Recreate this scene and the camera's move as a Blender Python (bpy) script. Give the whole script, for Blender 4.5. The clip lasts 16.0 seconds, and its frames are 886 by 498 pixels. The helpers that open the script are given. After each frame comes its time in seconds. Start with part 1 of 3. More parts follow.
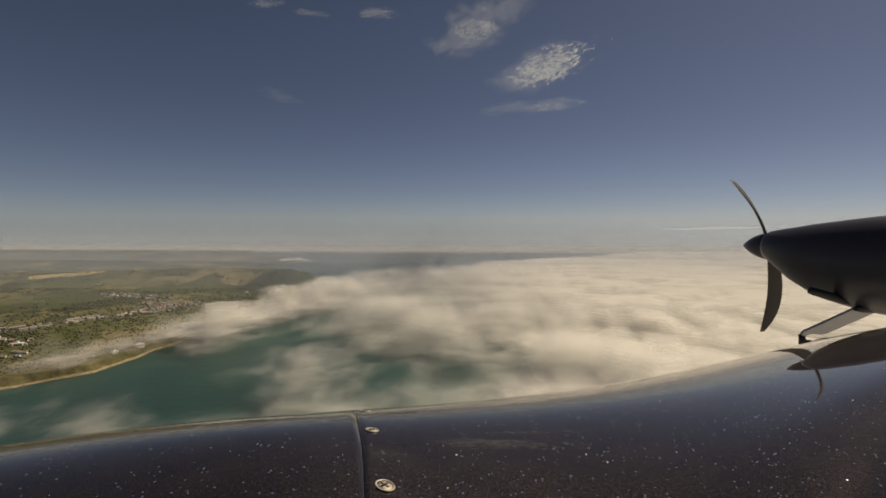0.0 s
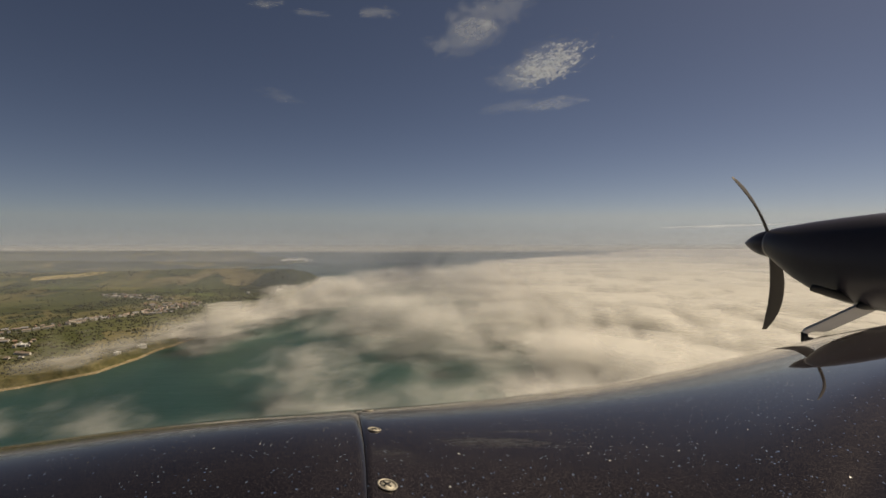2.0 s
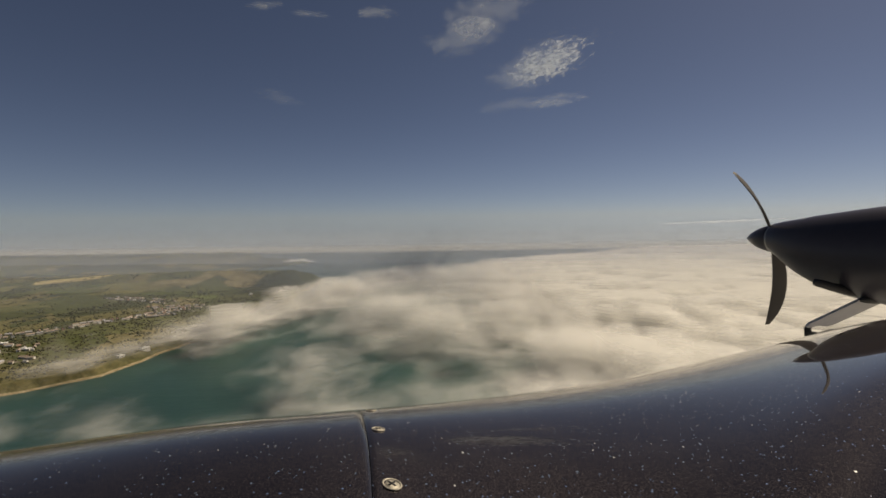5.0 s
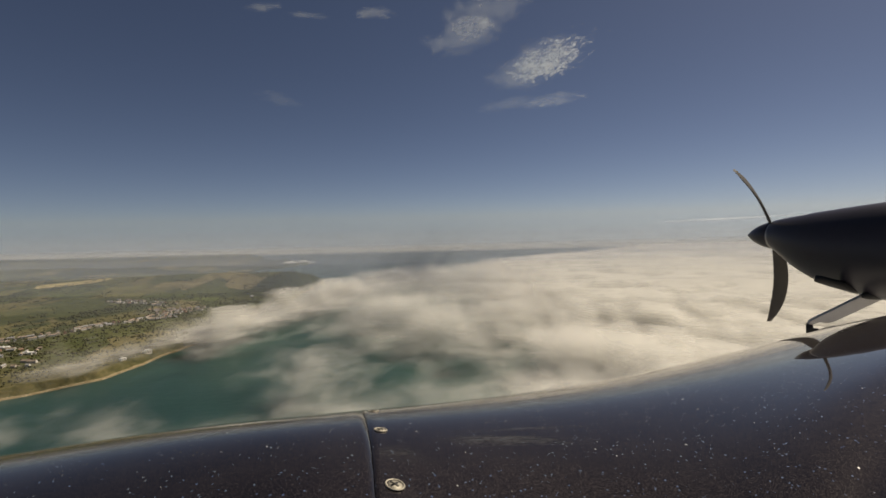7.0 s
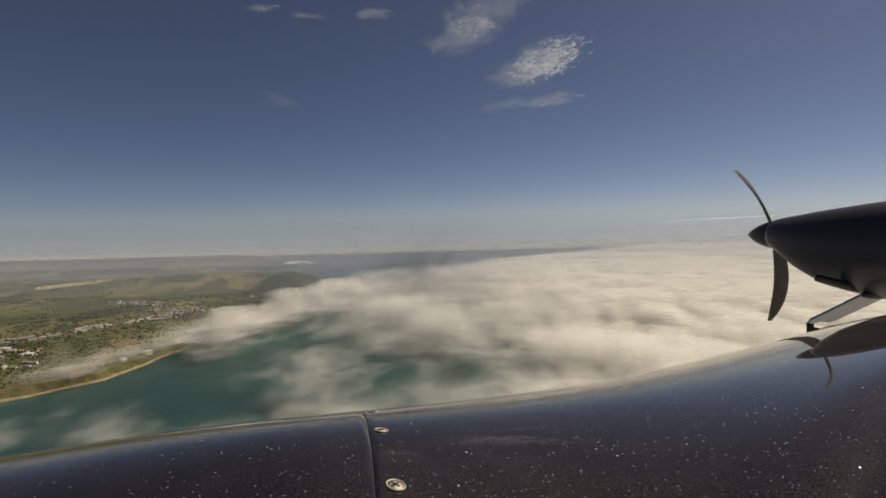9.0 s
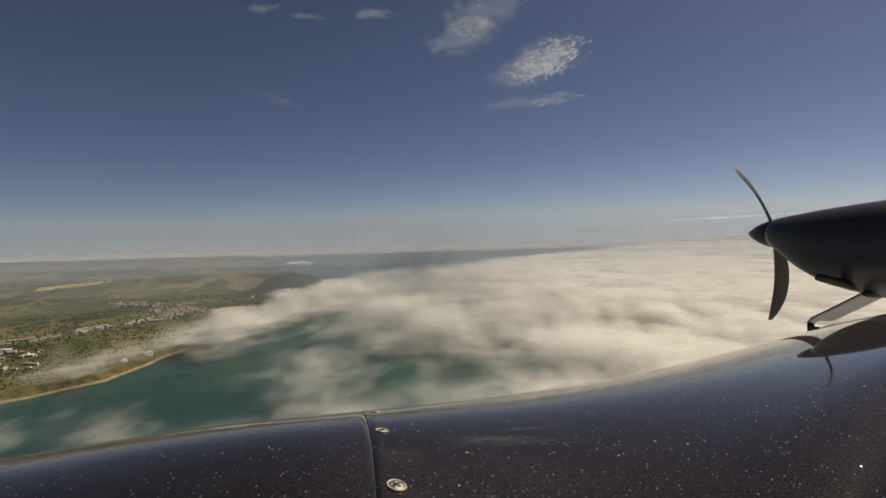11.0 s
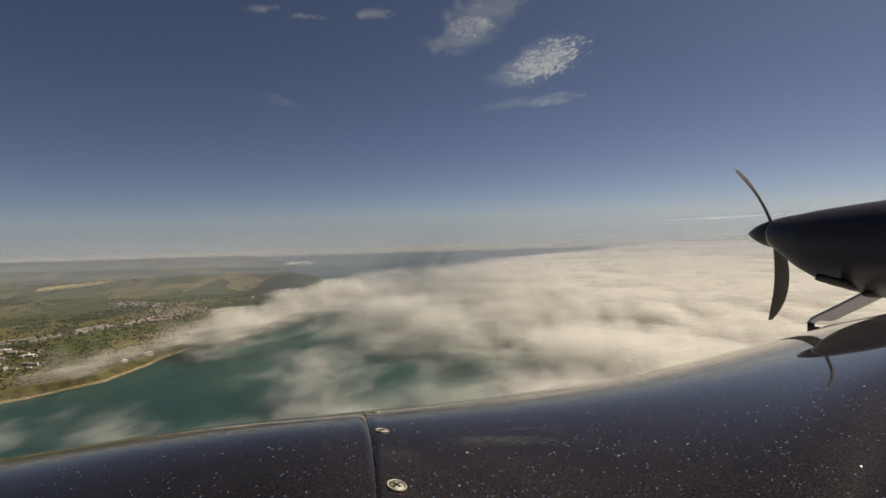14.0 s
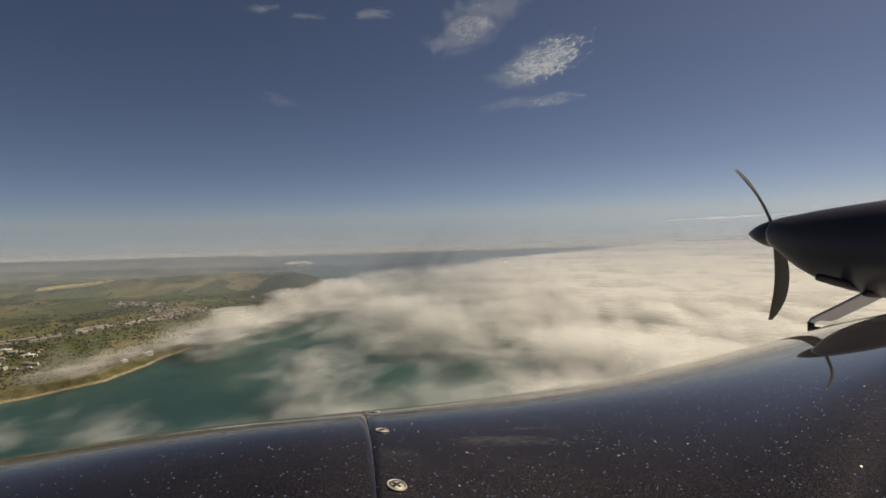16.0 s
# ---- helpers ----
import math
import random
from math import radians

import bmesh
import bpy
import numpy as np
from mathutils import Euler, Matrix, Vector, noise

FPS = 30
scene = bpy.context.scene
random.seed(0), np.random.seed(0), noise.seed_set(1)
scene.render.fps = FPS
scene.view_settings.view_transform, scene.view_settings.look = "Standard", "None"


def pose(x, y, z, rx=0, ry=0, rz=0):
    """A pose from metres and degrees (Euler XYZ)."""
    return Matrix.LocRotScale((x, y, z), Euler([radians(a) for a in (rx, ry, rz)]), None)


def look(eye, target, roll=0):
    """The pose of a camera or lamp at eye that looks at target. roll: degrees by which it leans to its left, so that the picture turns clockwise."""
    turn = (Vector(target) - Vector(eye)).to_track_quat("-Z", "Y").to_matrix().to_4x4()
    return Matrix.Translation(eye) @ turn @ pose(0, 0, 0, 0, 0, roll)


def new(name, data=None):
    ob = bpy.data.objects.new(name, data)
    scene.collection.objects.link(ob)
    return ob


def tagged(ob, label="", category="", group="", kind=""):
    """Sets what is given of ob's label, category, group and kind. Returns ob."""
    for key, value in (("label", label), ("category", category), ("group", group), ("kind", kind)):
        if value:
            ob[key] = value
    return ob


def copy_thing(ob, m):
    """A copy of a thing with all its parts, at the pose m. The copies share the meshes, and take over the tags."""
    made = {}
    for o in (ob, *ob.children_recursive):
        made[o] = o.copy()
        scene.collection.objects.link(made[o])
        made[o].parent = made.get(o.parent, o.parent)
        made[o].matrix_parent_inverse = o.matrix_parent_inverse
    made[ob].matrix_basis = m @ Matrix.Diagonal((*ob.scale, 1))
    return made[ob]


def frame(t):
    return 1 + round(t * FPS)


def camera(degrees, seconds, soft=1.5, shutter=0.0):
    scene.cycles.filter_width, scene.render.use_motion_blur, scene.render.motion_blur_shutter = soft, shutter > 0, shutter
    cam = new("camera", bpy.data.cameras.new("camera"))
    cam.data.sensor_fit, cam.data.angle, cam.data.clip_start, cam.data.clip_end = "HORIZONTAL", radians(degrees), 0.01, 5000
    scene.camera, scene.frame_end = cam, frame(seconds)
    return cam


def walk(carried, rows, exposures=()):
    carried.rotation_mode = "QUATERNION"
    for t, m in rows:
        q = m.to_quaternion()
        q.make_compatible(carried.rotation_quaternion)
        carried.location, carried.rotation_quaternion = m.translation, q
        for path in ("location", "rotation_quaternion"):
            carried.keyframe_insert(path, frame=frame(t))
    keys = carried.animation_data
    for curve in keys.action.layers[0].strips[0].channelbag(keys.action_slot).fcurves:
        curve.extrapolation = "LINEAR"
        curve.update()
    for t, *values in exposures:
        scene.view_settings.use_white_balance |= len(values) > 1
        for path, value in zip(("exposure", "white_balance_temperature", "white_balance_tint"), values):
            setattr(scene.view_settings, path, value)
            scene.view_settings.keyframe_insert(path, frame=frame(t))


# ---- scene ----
# ---- camera: fixed on the aircraft, which rolls level over the bay ----
ALTITUDE = 250.0
cam = camera(88.0, 16.0, soft=1.6)
TURNS = [  # seconds, pitch, roll, yaw
    (0, -2.56, -0.24, -0.45),
    (0.5, -2.59, -0.15, -0.41),
    (1, -2.61, -0.07, -0.38),
    (1.5, -2.63, -0.01, -0.34),
    (2, -2.65, 0.07, -0.31),
    (2.5, -2.67, 0.18, -0.27),
    (3, -2.7, 0.3, -0.25),
    (3.5, -2.73, 0.42, -0.22),
    (4, -2.75, 0.5, -0.2),
    (6.5, -2.77, 1.33, -0.12),
    (7, -2.76, 1.37, -0.11),
    (7.5, -2.76, 1.4, -0.11),
    (8, -2.75, 1.44, -0.1),
    (8.5, -2.74, 1.48, -0.09),
    (9, -2.74, 1.51, -0.09),
    (11.5, -2.73, 1.71, -0.06),
    (12, -2.73, 1.73, -0.06),
    (12.5, -2.73, 1.73, -0.07),
    (13, -2.72, 1.71, -0.06),
    (13.5, -2.72, 1.7, -0.06),
    (14, -2.72, 1.69, -0.06),
    (14.5, -2.73, 1.7, -0.06),
    (15, -2.73, 1.71, -0.05),
    (15.5, -2.73, 1.7, -0.05),
    (16, -2.73, 1.68, -0.05),
]
walk(cam, [(t, pose(0, 0, ALTITUDE, 90 + p, r, y)) for t, p, r, y in TURNS], exposures=[(0.0, -0.1, 7900, 18), (4.0, -0.07, 7700, 18), (6.5, -0.02, 7350, 17), (11.0, 0.0, 7250, 17), (16.0, 0.06, 7250, 17)])
AIRFRAME = pose(0, 0, ALTITUDE, -2.73, 1.75, -0.08)

# ---- sky and sun ----
SUN_AZIMUTH, SUN_HEIGHT = radians(56), radians(50)
world = bpy.data.worlds.new("sky")
scene.world = world
world.use_nodes = True
wn, wl = world.node_tree.nodes, world.node_tree.links
sky = wn.new("ShaderNodeTexSky")
sky.sky_type = "NISHITA"
sky.sun_disc = False
sky.sun_elevation, sky.sun_rotation = SUN_HEIGHT, SUN_AZIMUTH
sky.altitude, sky.air_density, sky.dust_density, sky.ozone_density = 1500, 0.55, 0.8, 1.1
coord, split, floor_z, join = (wn.new("ShaderNode" + k) for k in ("TexCoord", "SeparateXYZ", "Math", "CombineXYZ"))
floor_z.operation, floor_z.inputs[1].default_value = "MAXIMUM", 0.022
wl.new(coord.outputs["Generated"], split.inputs[0])
wl.new(split.outputs[0], join.inputs[0])
wl.new(split.outputs[1], join.inputs[1])
wl.new(split.outputs[2], floor_z.inputs[0])
wl.new(floor_z.outputs[0], join.inputs[2])
wl.new(join.outputs[0], sky.inputs[0])
warm = wn.new("ShaderNodeMix")
warm.data_type, warm.blend_type = "RGBA", "MULTIPLY"
warm.inputs[0].default_value, warm.inputs[7].default_value = 1.0, (0.97, 0.97, 0.97, 1)
wl.new(sky.outputs[0], warm.inputs[6])
wl.new(warm.outputs[2], wn["Background"].inputs[0])
wn["Background"].inputs[1].default_value = 0.054

sun = new("sun", bpy.data.lights.new("sun", "SUN"))
sun.data.energy, sun.data.angle, sun.data.color = 4.6, radians(0.53), (1.0, 0.95, 0.79)
sun_way = Vector((math.sin(SUN_AZIMUTH) * math.cos(SUN_HEIGHT), math.cos(SUN_AZIMUTH) * math.cos(SUN_HEIGHT), math.sin(SUN_HEIGHT)))
sun.matrix_world = look(sun_way * 900, (0, 0, 0))
scene.cycles.transparent_max_bounces = 24

# ---- noise for the land and the clouds ----


def value_noise(x, y, seed):
    xi, yi = np.floor(x), np.floor(y)
    fx, fy = x - xi, y - yi
    fx, fy = fx * fx * fx * (fx * (fx * 6 - 15) + 10), fy * fy * fy * (fy * (fy * 6 - 15) + 10)

    def corner(i, j):
        h = np.sin((xi + i) * 127.1 + (yi + j) * 311.7 + seed * 74.7) * 43758.5453
        return h - np.floor(h)
    a, b, c, d = corner(0, 0), corner(1, 0), corner(0, 1), corner(1, 1)
    return (a * (1 - fx) + b * fx) * (1 - fy) + (c * (1 - fx) + d * fx) * fy


def fbm(x, y, size, octaves=4, seed=0):
    total, gain, norm = 0, 1.0, 0
    for k in range(octaves):
        c, s = math.cos(0.7 * k + 0.3), math.sin(0.7 * k + 0.3)
        total = total + gain * value_noise((x * c - y * s) / size + 19 * k, (x * s + y * c) / size - 7 * k, seed + k)
        norm += gain
        gain *= 0.5
        size *= 0.48
    return total / norm


def smooth(a, b, v):
    k = np.clip((v - a) / (b - a), 0, 1)
    return k * k * (3 - 2 * k)


# ---- materials ----


class Nodes:
    """A short way to write a node material."""

    def __init__(self, name):
        self.mat = bpy.data.materials.new(name)
        self.mat.use_nodes = True
        self.tree = self.mat.node_tree
        self.tree.nodes.clear()
        self.out = self.tree.nodes.new("ShaderNodeOutputMaterial")

    def add(self, kind, sets=None, **links):
        n = self.tree.nodes.new("ShaderNode" + kind)
        for k, v in (sets or {}).items():
            if k == "operation":
                n.operation = v
            elif k == "data_type":
                n.data_type = v
            elif k == "blend_type":
                n.blend_type = v
            elif k == "attribute_name":
                n.attribute_name = v
            elif k == "distance":
                n.distance = v
            elif k == "interpolation_type":
                n.interpolation_type = v
        for k, v in links.items():
            key = int(k[1:]) if k[0] == "i" and k[1:].isdigit() else k.replace("_", " ")
            if hasattr(v, "is_output"):
                self.tree.links.new(v, n.inputs[key])
            else:
                n.inputs[key].default_value = v
        return n

    def noise(self, where, scale, detail=4.0, rough=0.55, distort=0.0):
        return self.add("TexNoise", Vector=where, Scale=scale, Detail=detail, Roughness=rough, Distortion=distort).outputs["Fac"]

    def ramp(self, fac, *stops):
        n = self.add("ValToRGB", Fac=fac)
        e = n.color_ramp.elements
        while len(e) < len(stops):
            e.new(0.5)
        for item, (at, colour) in zip(e, stops):
            item.position = at
            item.color = (*colour, 1) if len(colour) == 3 else colour
        return n.outputs["Color"]

    def grey(self, fac, low, high, a=0.0, b=1.0):
        return self.add("MapRange", {"interpolation_type": "SMOOTHSTEP"}, i0=fac, i1=low, i2=high, i3=a, i4=b).outputs[0]

    def mix(self, fac, a, b, blend="MIX"):
        n = self.add("Mix", {"data_type": "RGBA", "blend_type": blend}, i0=fac)
        for k, v in ((6, a), (7, b)):
            if hasattr(v, "is_output"):
                self.tree.links.new(v, n.inputs[k])
            else:
                n.inputs[k].default_value = (*v, 1)
        return n.outputs[2]

    def math(self, op, a, b=0.0):
        n = self.add("Math", {"operation": op}, i0=a, i1=b)
        return n.outputs[0]

    def bump(self, height, distance, strength=1.0):
        return self.add("Bump", Height=height, Distance=distance, Strength=strength).outputs[0]

    def end(self, shader):
        self.tree.links.new(shader, self.out.inputs[0])
        return self.mat

    def place(self):
        return self.add("TexCoord").outputs["Object"]


def plain(name, colour, rough=0.5, metal=0.0, grain=60.0, vary=0.25, relief=0.0004, gloss=0.5):
    n = Nodes(name)
    p = n.place()
    g = n.noise(p, grain, 5)
    big = n.noise(p, grain * 0.13, 3)
    c = n.mix(n.math("MULTIPLY", n.math("ADD", g, big), 0.5), [v * (1 - vary) for v in colour], [min(1, v * (1 + vary)) for v in colour])
    b = n.add("BsdfPrincipled", Base_Color=c, Roughness=rough, Metallic=metal, Specular_IOR_Level=gloss, Normal=n.bump(g, relief))
    return n.end(b.outputs[0])


def flake_paint(name):
    """Near-black metallic paint under clear coat: fine flakes that lie at all angles, and a few large ones that flash in the sun."""
    n = Nodes(name)
    p = n.place()
    facing = n.add("NewGeometry").outputs["Normal"]

    def tilted(colour, spread):
        off = n.add("VectorMath", {"operation": "SUBTRACT"}, i0=colour, i1=(0.5, 0.5, 0.5)).outputs[0]
        off = n.add("VectorMath", {"operation": "SCALE"}, i0=off, i3=spread).outputs[0]
        return n.add("VectorMath", {"operation": "NORMALIZE"}, i0=n.add("VectorMath", {"operation": "ADD"}, i0=facing, i1=off).outputs[0]).outputs[0]

    cells = n.add("TexVoronoi", Vector=p, Scale=1250.0)
    coarse = n.add("TexVoronoi", Vector=p, Scale=240.0)
    sparkle_at = n.add("TexVoronoi", Vector=p, Scale=85.0)
    dust = n.noise(p, 9.0, 6, 0.6)
    smear = n.noise(n.add("Mapping", Vector=p, Scale=(1, 3, 3)).outputs[0], 5.0, 5, 0.6)
    glint = n.add("SeparateColor", Color=cells.outputs["Color"])
    base = n.mix(n.grey(dust, 0.3, 0.75), (0.006, 0.005, 0.007), (0.012, 0.010, 0.011))
    paint = n.add("BsdfPrincipled", Base_Color=base, Roughness=0.5, Specular_IOR_Level=0.0, Coat_Weight=1.0, Coat_Roughness=n.grey(smear, 0.3, 0.8, 0.012, 0.04), Coat_IOR=1.42)
    flake = n.add("BsdfGlossy", Color=(0.80, 0.72, 0.70, 1), Roughness=0.75, Normal=tilted(cells.outputs["Color"], 0.5))
    fine = n.add("MixShader", i0=n.math("MULTIPLY", n.math("POWER", glint.outputs[0], 2.0), 0.034), i1=paint.outputs[0], i2=flake.outputs[0])
    pick = n.add("SeparateColor", Color=coarse.outputs["Color"])
    dot = n.math("LESS_THAN", coarse.outputs["Distance"], n.math("MULTIPLY", n.math("MULTIPLY", pick.outputs[2], n.math("GREATER_THAN", pick.outputs[1], 0.80)), 0.34))
    flash = n.add("BsdfGlossy", Color=(0.95, 0.93, 0.92, 1), Roughness=0.17, Normal=tilted(coarse.outputs["Color"], 0.85))
    both = n.add("MixShader", i0=dot, i1=fine.outputs[0], i2=flash.outputs[0])
    # sun sparkles painted on the coat as scattered white dots
    at = n.add("SeparateColor", Color=sparkle_at.outputs["Color"])
    spot = n.math("MULTIPLY", n.math("LESS_THAN", sparkle_at.outputs["Distance"], n.math("MULTIPLY", at.outputs[0], 0.12)), n.math("GREATER_THAN", at.outputs[1], 0.90))
    sparkle = n.add("BsdfPrincipled", Base_Color=(0.75, 0.75, 0.72, 1), Roughness=0.25)
    return n.end(n.add("MixShader", i0=spot, i1=both.outputs[0], i2=sparkle.outputs[0]).outputs[0])


def cloud_stuff(name, low, high, detail_size, thick=1.0, soft=0.5, stretch=(1, 1, 1), relief=0.4, thinned=False, tone=(0.87, 0.865, 0.83)):
    """Water droplets: white, scattering, see-through where the 'cover' of the mesh is low."""
    n = Nodes(name)
    p = n.add("Mapping", Vector=n.place(), Scale=stretch).outputs[0]
    cover = n.add("Attribute", {"attribute_name": "cover"}).outputs["Fac"]
    warp = n.noise(p, 1.0 / detail_size, 7, 0.56, 0.6)
    fine = n.noise(p, 4.6 / detail_size, 6, 0.6, 0.6)
    shape = n.math("ADD", cover, n.math("ADD", n.math("MULTIPLY", n.math("SUBTRACT", warp, 0.5), soft * 1.7), n.math("MULTIPLY", n.math("SUBTRACT", fine, 0.5), soft * 0.85)))
    alpha = n.grey(shape, low, high, 0.0, thick)
    if thinned:
        alpha = n.math("MULTIPLY", alpha, n.add("Attribute", {"attribute_name": "depth"}).outputs["Fac"])
    bump = n.bump(n.math("ADD", warp, n.math("MULTIPLY", fine, 0.3)), detail_size * 0.16, relief)
    white = n.add("BsdfDiffuse", Color=(*tone, 1), Normal=bump)
    glow = n.add("BsdfTranslucent", Color=(*tone, 1), Normal=bump)
    both = n.add("MixShader", i0=0.3, i1=white.outputs[0], i2=glow.outputs[0])
    clear = n.add("BsdfTransparent")
    return n.end(n.add("MixShader", i0=alpha, i1=clear.outputs[0], i2=both.outputs[0]).outputs[0])


def sea_water():
    n = Nodes("sea_water")
    p = n.place()
    wide = n.noise(p, 1 / 420.0, 4, 0.55)
    waves = n.noise(p, 1 / 9.0, 6, 0.65, 0.3)
    swell = n.noise(n.add("Mapping", Vector=p, Scale=(0.5, 1.6, 1)).outputs[0], 1 / 38.0, 4, 0.6)
    c = n.mix(n.grey(wide, 0.3, 0.7), (0.015, 0.044, 0.041), (0.026, 0.070, 0.060))
    b = n.add("BsdfPrincipled", Base_Color=c, Roughness=0.38, IOR=1.33, Normal=n.bump(n.math("ADD", waves, swell), 1.2, 0.5))
    return n.end(b.outputs[0])


def land_cover():
    """Grass, ploughed and mown fields, woods, built-up ground and bare earth, by what grows where."""
    n = Nodes("land_cover")
    p = n.place()
    flat = n.add("Mapping", Vector=p, Rotation=(0, 0, 0.5), Scale=(1, 0.55, 0.0)).outputs[0]
    fields = n.add("TexVoronoi", {"distance": "CHEBYCHEV"}, Vector=flat, Scale=1 / 120.0, Randomness=0.85)
    tone = n.add("SeparateColor", Color=fields.outputs["Color"])
    grass = n.ramp(tone.outputs[0], (0.0, (0.055, 0.062, 0.020)), (0.35, (0.078, 0.090, 0.028)), (0.6, (0.105, 0.108, 0.038)), (0.82, (0.145, 0.128, 0.052)), (1.0, (0.21, 0.175, 0.085)))
    mottle = n.noise(p, 1 / 26.0, 6, 0.65)
    grass = n.mix(n.grey(mottle, 0.25, 0.75), n.mix(1.0, grass, (0.62, 0.64, 0.62), "MULTIPLY"), grass)
    wood = n.noise(p, 1 / 210.0, 6, 0.6)
    copse = n.noise(p, 1 / 14.0, 4, 0.6)
    leaf = n.mix(n.grey(copse, 0.3, 0.7), (0.022, 0.030, 0.014), (0.052, 0.062, 0.026))
    woods = n.add("Attribute", {"attribute_name": "woods"}).outputs["Fac"]
    c = n.mix(n.grey(n.math("ADD", woods, n.math("MULTIPLY", n.math("SUBTRACT", wood, 0.5), 1.4)), 0.45, 0.6), grass, leaf)
    town = n.add("Attribute", {"attribute_name": "town"}).outputs["Fac"]
    plots = n.ramp(n.noise(p, 1 / 17.0, 5, 0.7), (0.3, (0.035, 0.045, 0.022)), (0.5, (0.075, 0.08, 0.04)), (0.62, (0.16, 0.145, 0.11)), (0.75, (0.26, 0.23, 0.19)))
    c = n.mix(n.math("MULTIPLY", town, 0.85), c, plots)
    heath = n.add("Attribute", {"attribute_name": "heath"}).outputs["Fac"]
    c = n.mix(heath, c, n.mix(n.grey(copse, 0.3, 0.7), (0.060, 0.062, 0.028), (0.14, 0.125, 0.06)))
    shore = n.add("Attribute", {"attribute_name": "shore"}).outputs["Fac"]
    strata = n.noise(n.add("Mapping", Vector=p, Scale=(0.08, 0.08, 0.6)).outputs[0], 1.0, 5, 0.6)
    earth = n.ramp(strata, (0.3, (0.14, 0.11, 0.06)), (0.5, (0.25, 0.20, 0.12)), (0.7, (0.36, 0.31, 0.21)))
    c = n.mix(n.grey(n.math("ADD", shore, n.math("MULTIPLY", n.math("SUBTRACT", copse, 0.5), 0.7)), 0.35, 0.65), c, earth)
    b = n.add("BsdfPrincipled", Base_Color=c, Roughness=0.95, Specular_IOR_Level=0.15, Normal=n.bump(n.math("ADD", mottle, copse), 5.0, 0.6))
    return n.end(b.outputs[0])


PAINT = flake_paint("black_flake_paint")
PAINT_DARK = plain("black_gloss_paint", (0.030, 0.027, 0.034), 0.30, grain=14, gloss=0.28)
RUBBER = plain("black_rubber", (0.012, 0.012, 0.012), 0.7)
BLADE = plain("grey_black_blade", (0.045, 0.040, 0.036), 0.75, grain=30)
STEEL = plain("worn_fastener_steel", (0.33, 0.31, 0.26), 0.58, 0.5, grain=900, vary=0.45, relief=0.0003)
STRUT_PAINT = plain("light_grey_enamel", (0.52, 0.50, 0.49), 0.5, grain=30, vary=0.1)
SEAM_TRIM = plain("bare_edge_alloy", (0.35, 0.34, 0.33), 0.35, 0.8, grain=200)

# ---- small builders ----


def part(name, bm, material, parent, label=""):
    me = bpy.data.meshes.new(name)
    bm.to_mesh(me)
    bm.free()
    return linked(name, me, material, parent, label)


def linked(name, me, material, parent, label=""):
    me.materials.append(material)
    me.polygons.foreach_set("use_smooth", [True] * len(me.polygons))
    ob = new(name, me)
    if parent:
        ob.parent = parent
    return tagged(ob, label)


def grid_mesh(name, pts, closed=False, keep=None):
    """A mesh from an array of rows of points; keep tells which points carry faces."""
    r, c = pts.shape[:2]
    me = bpy.data.meshes.new(name)
    i = np.arange(r * c).reshape(r, c)
    if closed:
        i = np.hstack([i, i[:, :1]])
    quads = np.stack([i[:-1, :-1], i[:-1, 1:], i[1:, 1:], i[1:, :-1]], -1).reshape(-1, 4)
    if keep is not None:
        quads = quads[keep.reshape(-1)[quads].any(1)]
    me.vertices.add(r * c)
    me.vertices.foreach_set("co", pts.reshape(-1).astype(np.float32))
    me.loops.add(quads.size)
    me.loops.foreach_set("vertex_index", quads.reshape(-1).astype(np.int32))
    me.polygons.add(len(quads))
    me.polygons.foreach_set("loop_start", np.arange(0, quads.size, 4, dtype=np.int32))
    me.update(calc_edges=True)
    return me


def give(me, name, values):
    a = me.attributes.new(name, "FLOAT", "POINT")
    a.data.foreach_set("value", np.asarray(values, dtype=np.float32).reshape(-1))


def flat_shade(ob):
    ob.data.polygons.foreach_set("use_smooth", [False] * len(ob.data.polygons))
    return ob


def ring(bm, centre, ax, ay, rx, ry, n=28, power=2.0):
    vs = []
    for k in range(n):
        a = 2 * math.pi * k / n
        ca, sa = math.cos(a), math.sin(a)
        px = math.copysign(abs(ca) ** (2 / power), ca) * rx
        py = math.copysign(abs(sa) ** (2 / power), sa) * ry
        vs.append(bm.verts.new(centre + ax * px + ay * py))
    return vs


def bridge(bm, a, b):
    for k in range(len(a)):
        bm.faces.new((a[k], a[(k + 1) % len(a)], b[(k + 1) % len(a)], b[k]))


def tube(points, radii, n=16, cap=True):
    bm = bmesh.new()
    rings = []
    for k, p in enumerate(points):
        way = (points[min(k + 1, len(points) - 1)] - points[max(k - 1, 0)]).normalized()
        side = way.cross(Vector((0, 0, 1))).normalized()
        rings.append(ring(bm, p, side, side.cross(way), radii[k], radii[k], n))
    for a, b in zip(rings, rings[1:]):
        bridge(bm, a, b)
    if cap:
        bm.faces.new(rings[0])
        bm.faces.new(list(reversed(rings[-1])))
    bmesh.ops.recalc_face_normals(bm, faces=bm.faces)
    return bm


# ---- the bay: sea, land, far shore ----
SHORE = [(-900, 250), (-760, 400), (-684, 690), (-639, 739), (-600, 786), (-578, 891), (-561, 982), (-534, 1097), (-531, 1262), (-545, 1470), (-556, 1800), (-575, 2190),
         (-640, 2290), (-900, 2430), (-1300, 2650), (-1230, 2850), (-1075, 3090), (-985, 3430), (-1080, 3520), (-1500, 3900), (-1960, 4790), (-7000, 4790), (-7000, 250)]


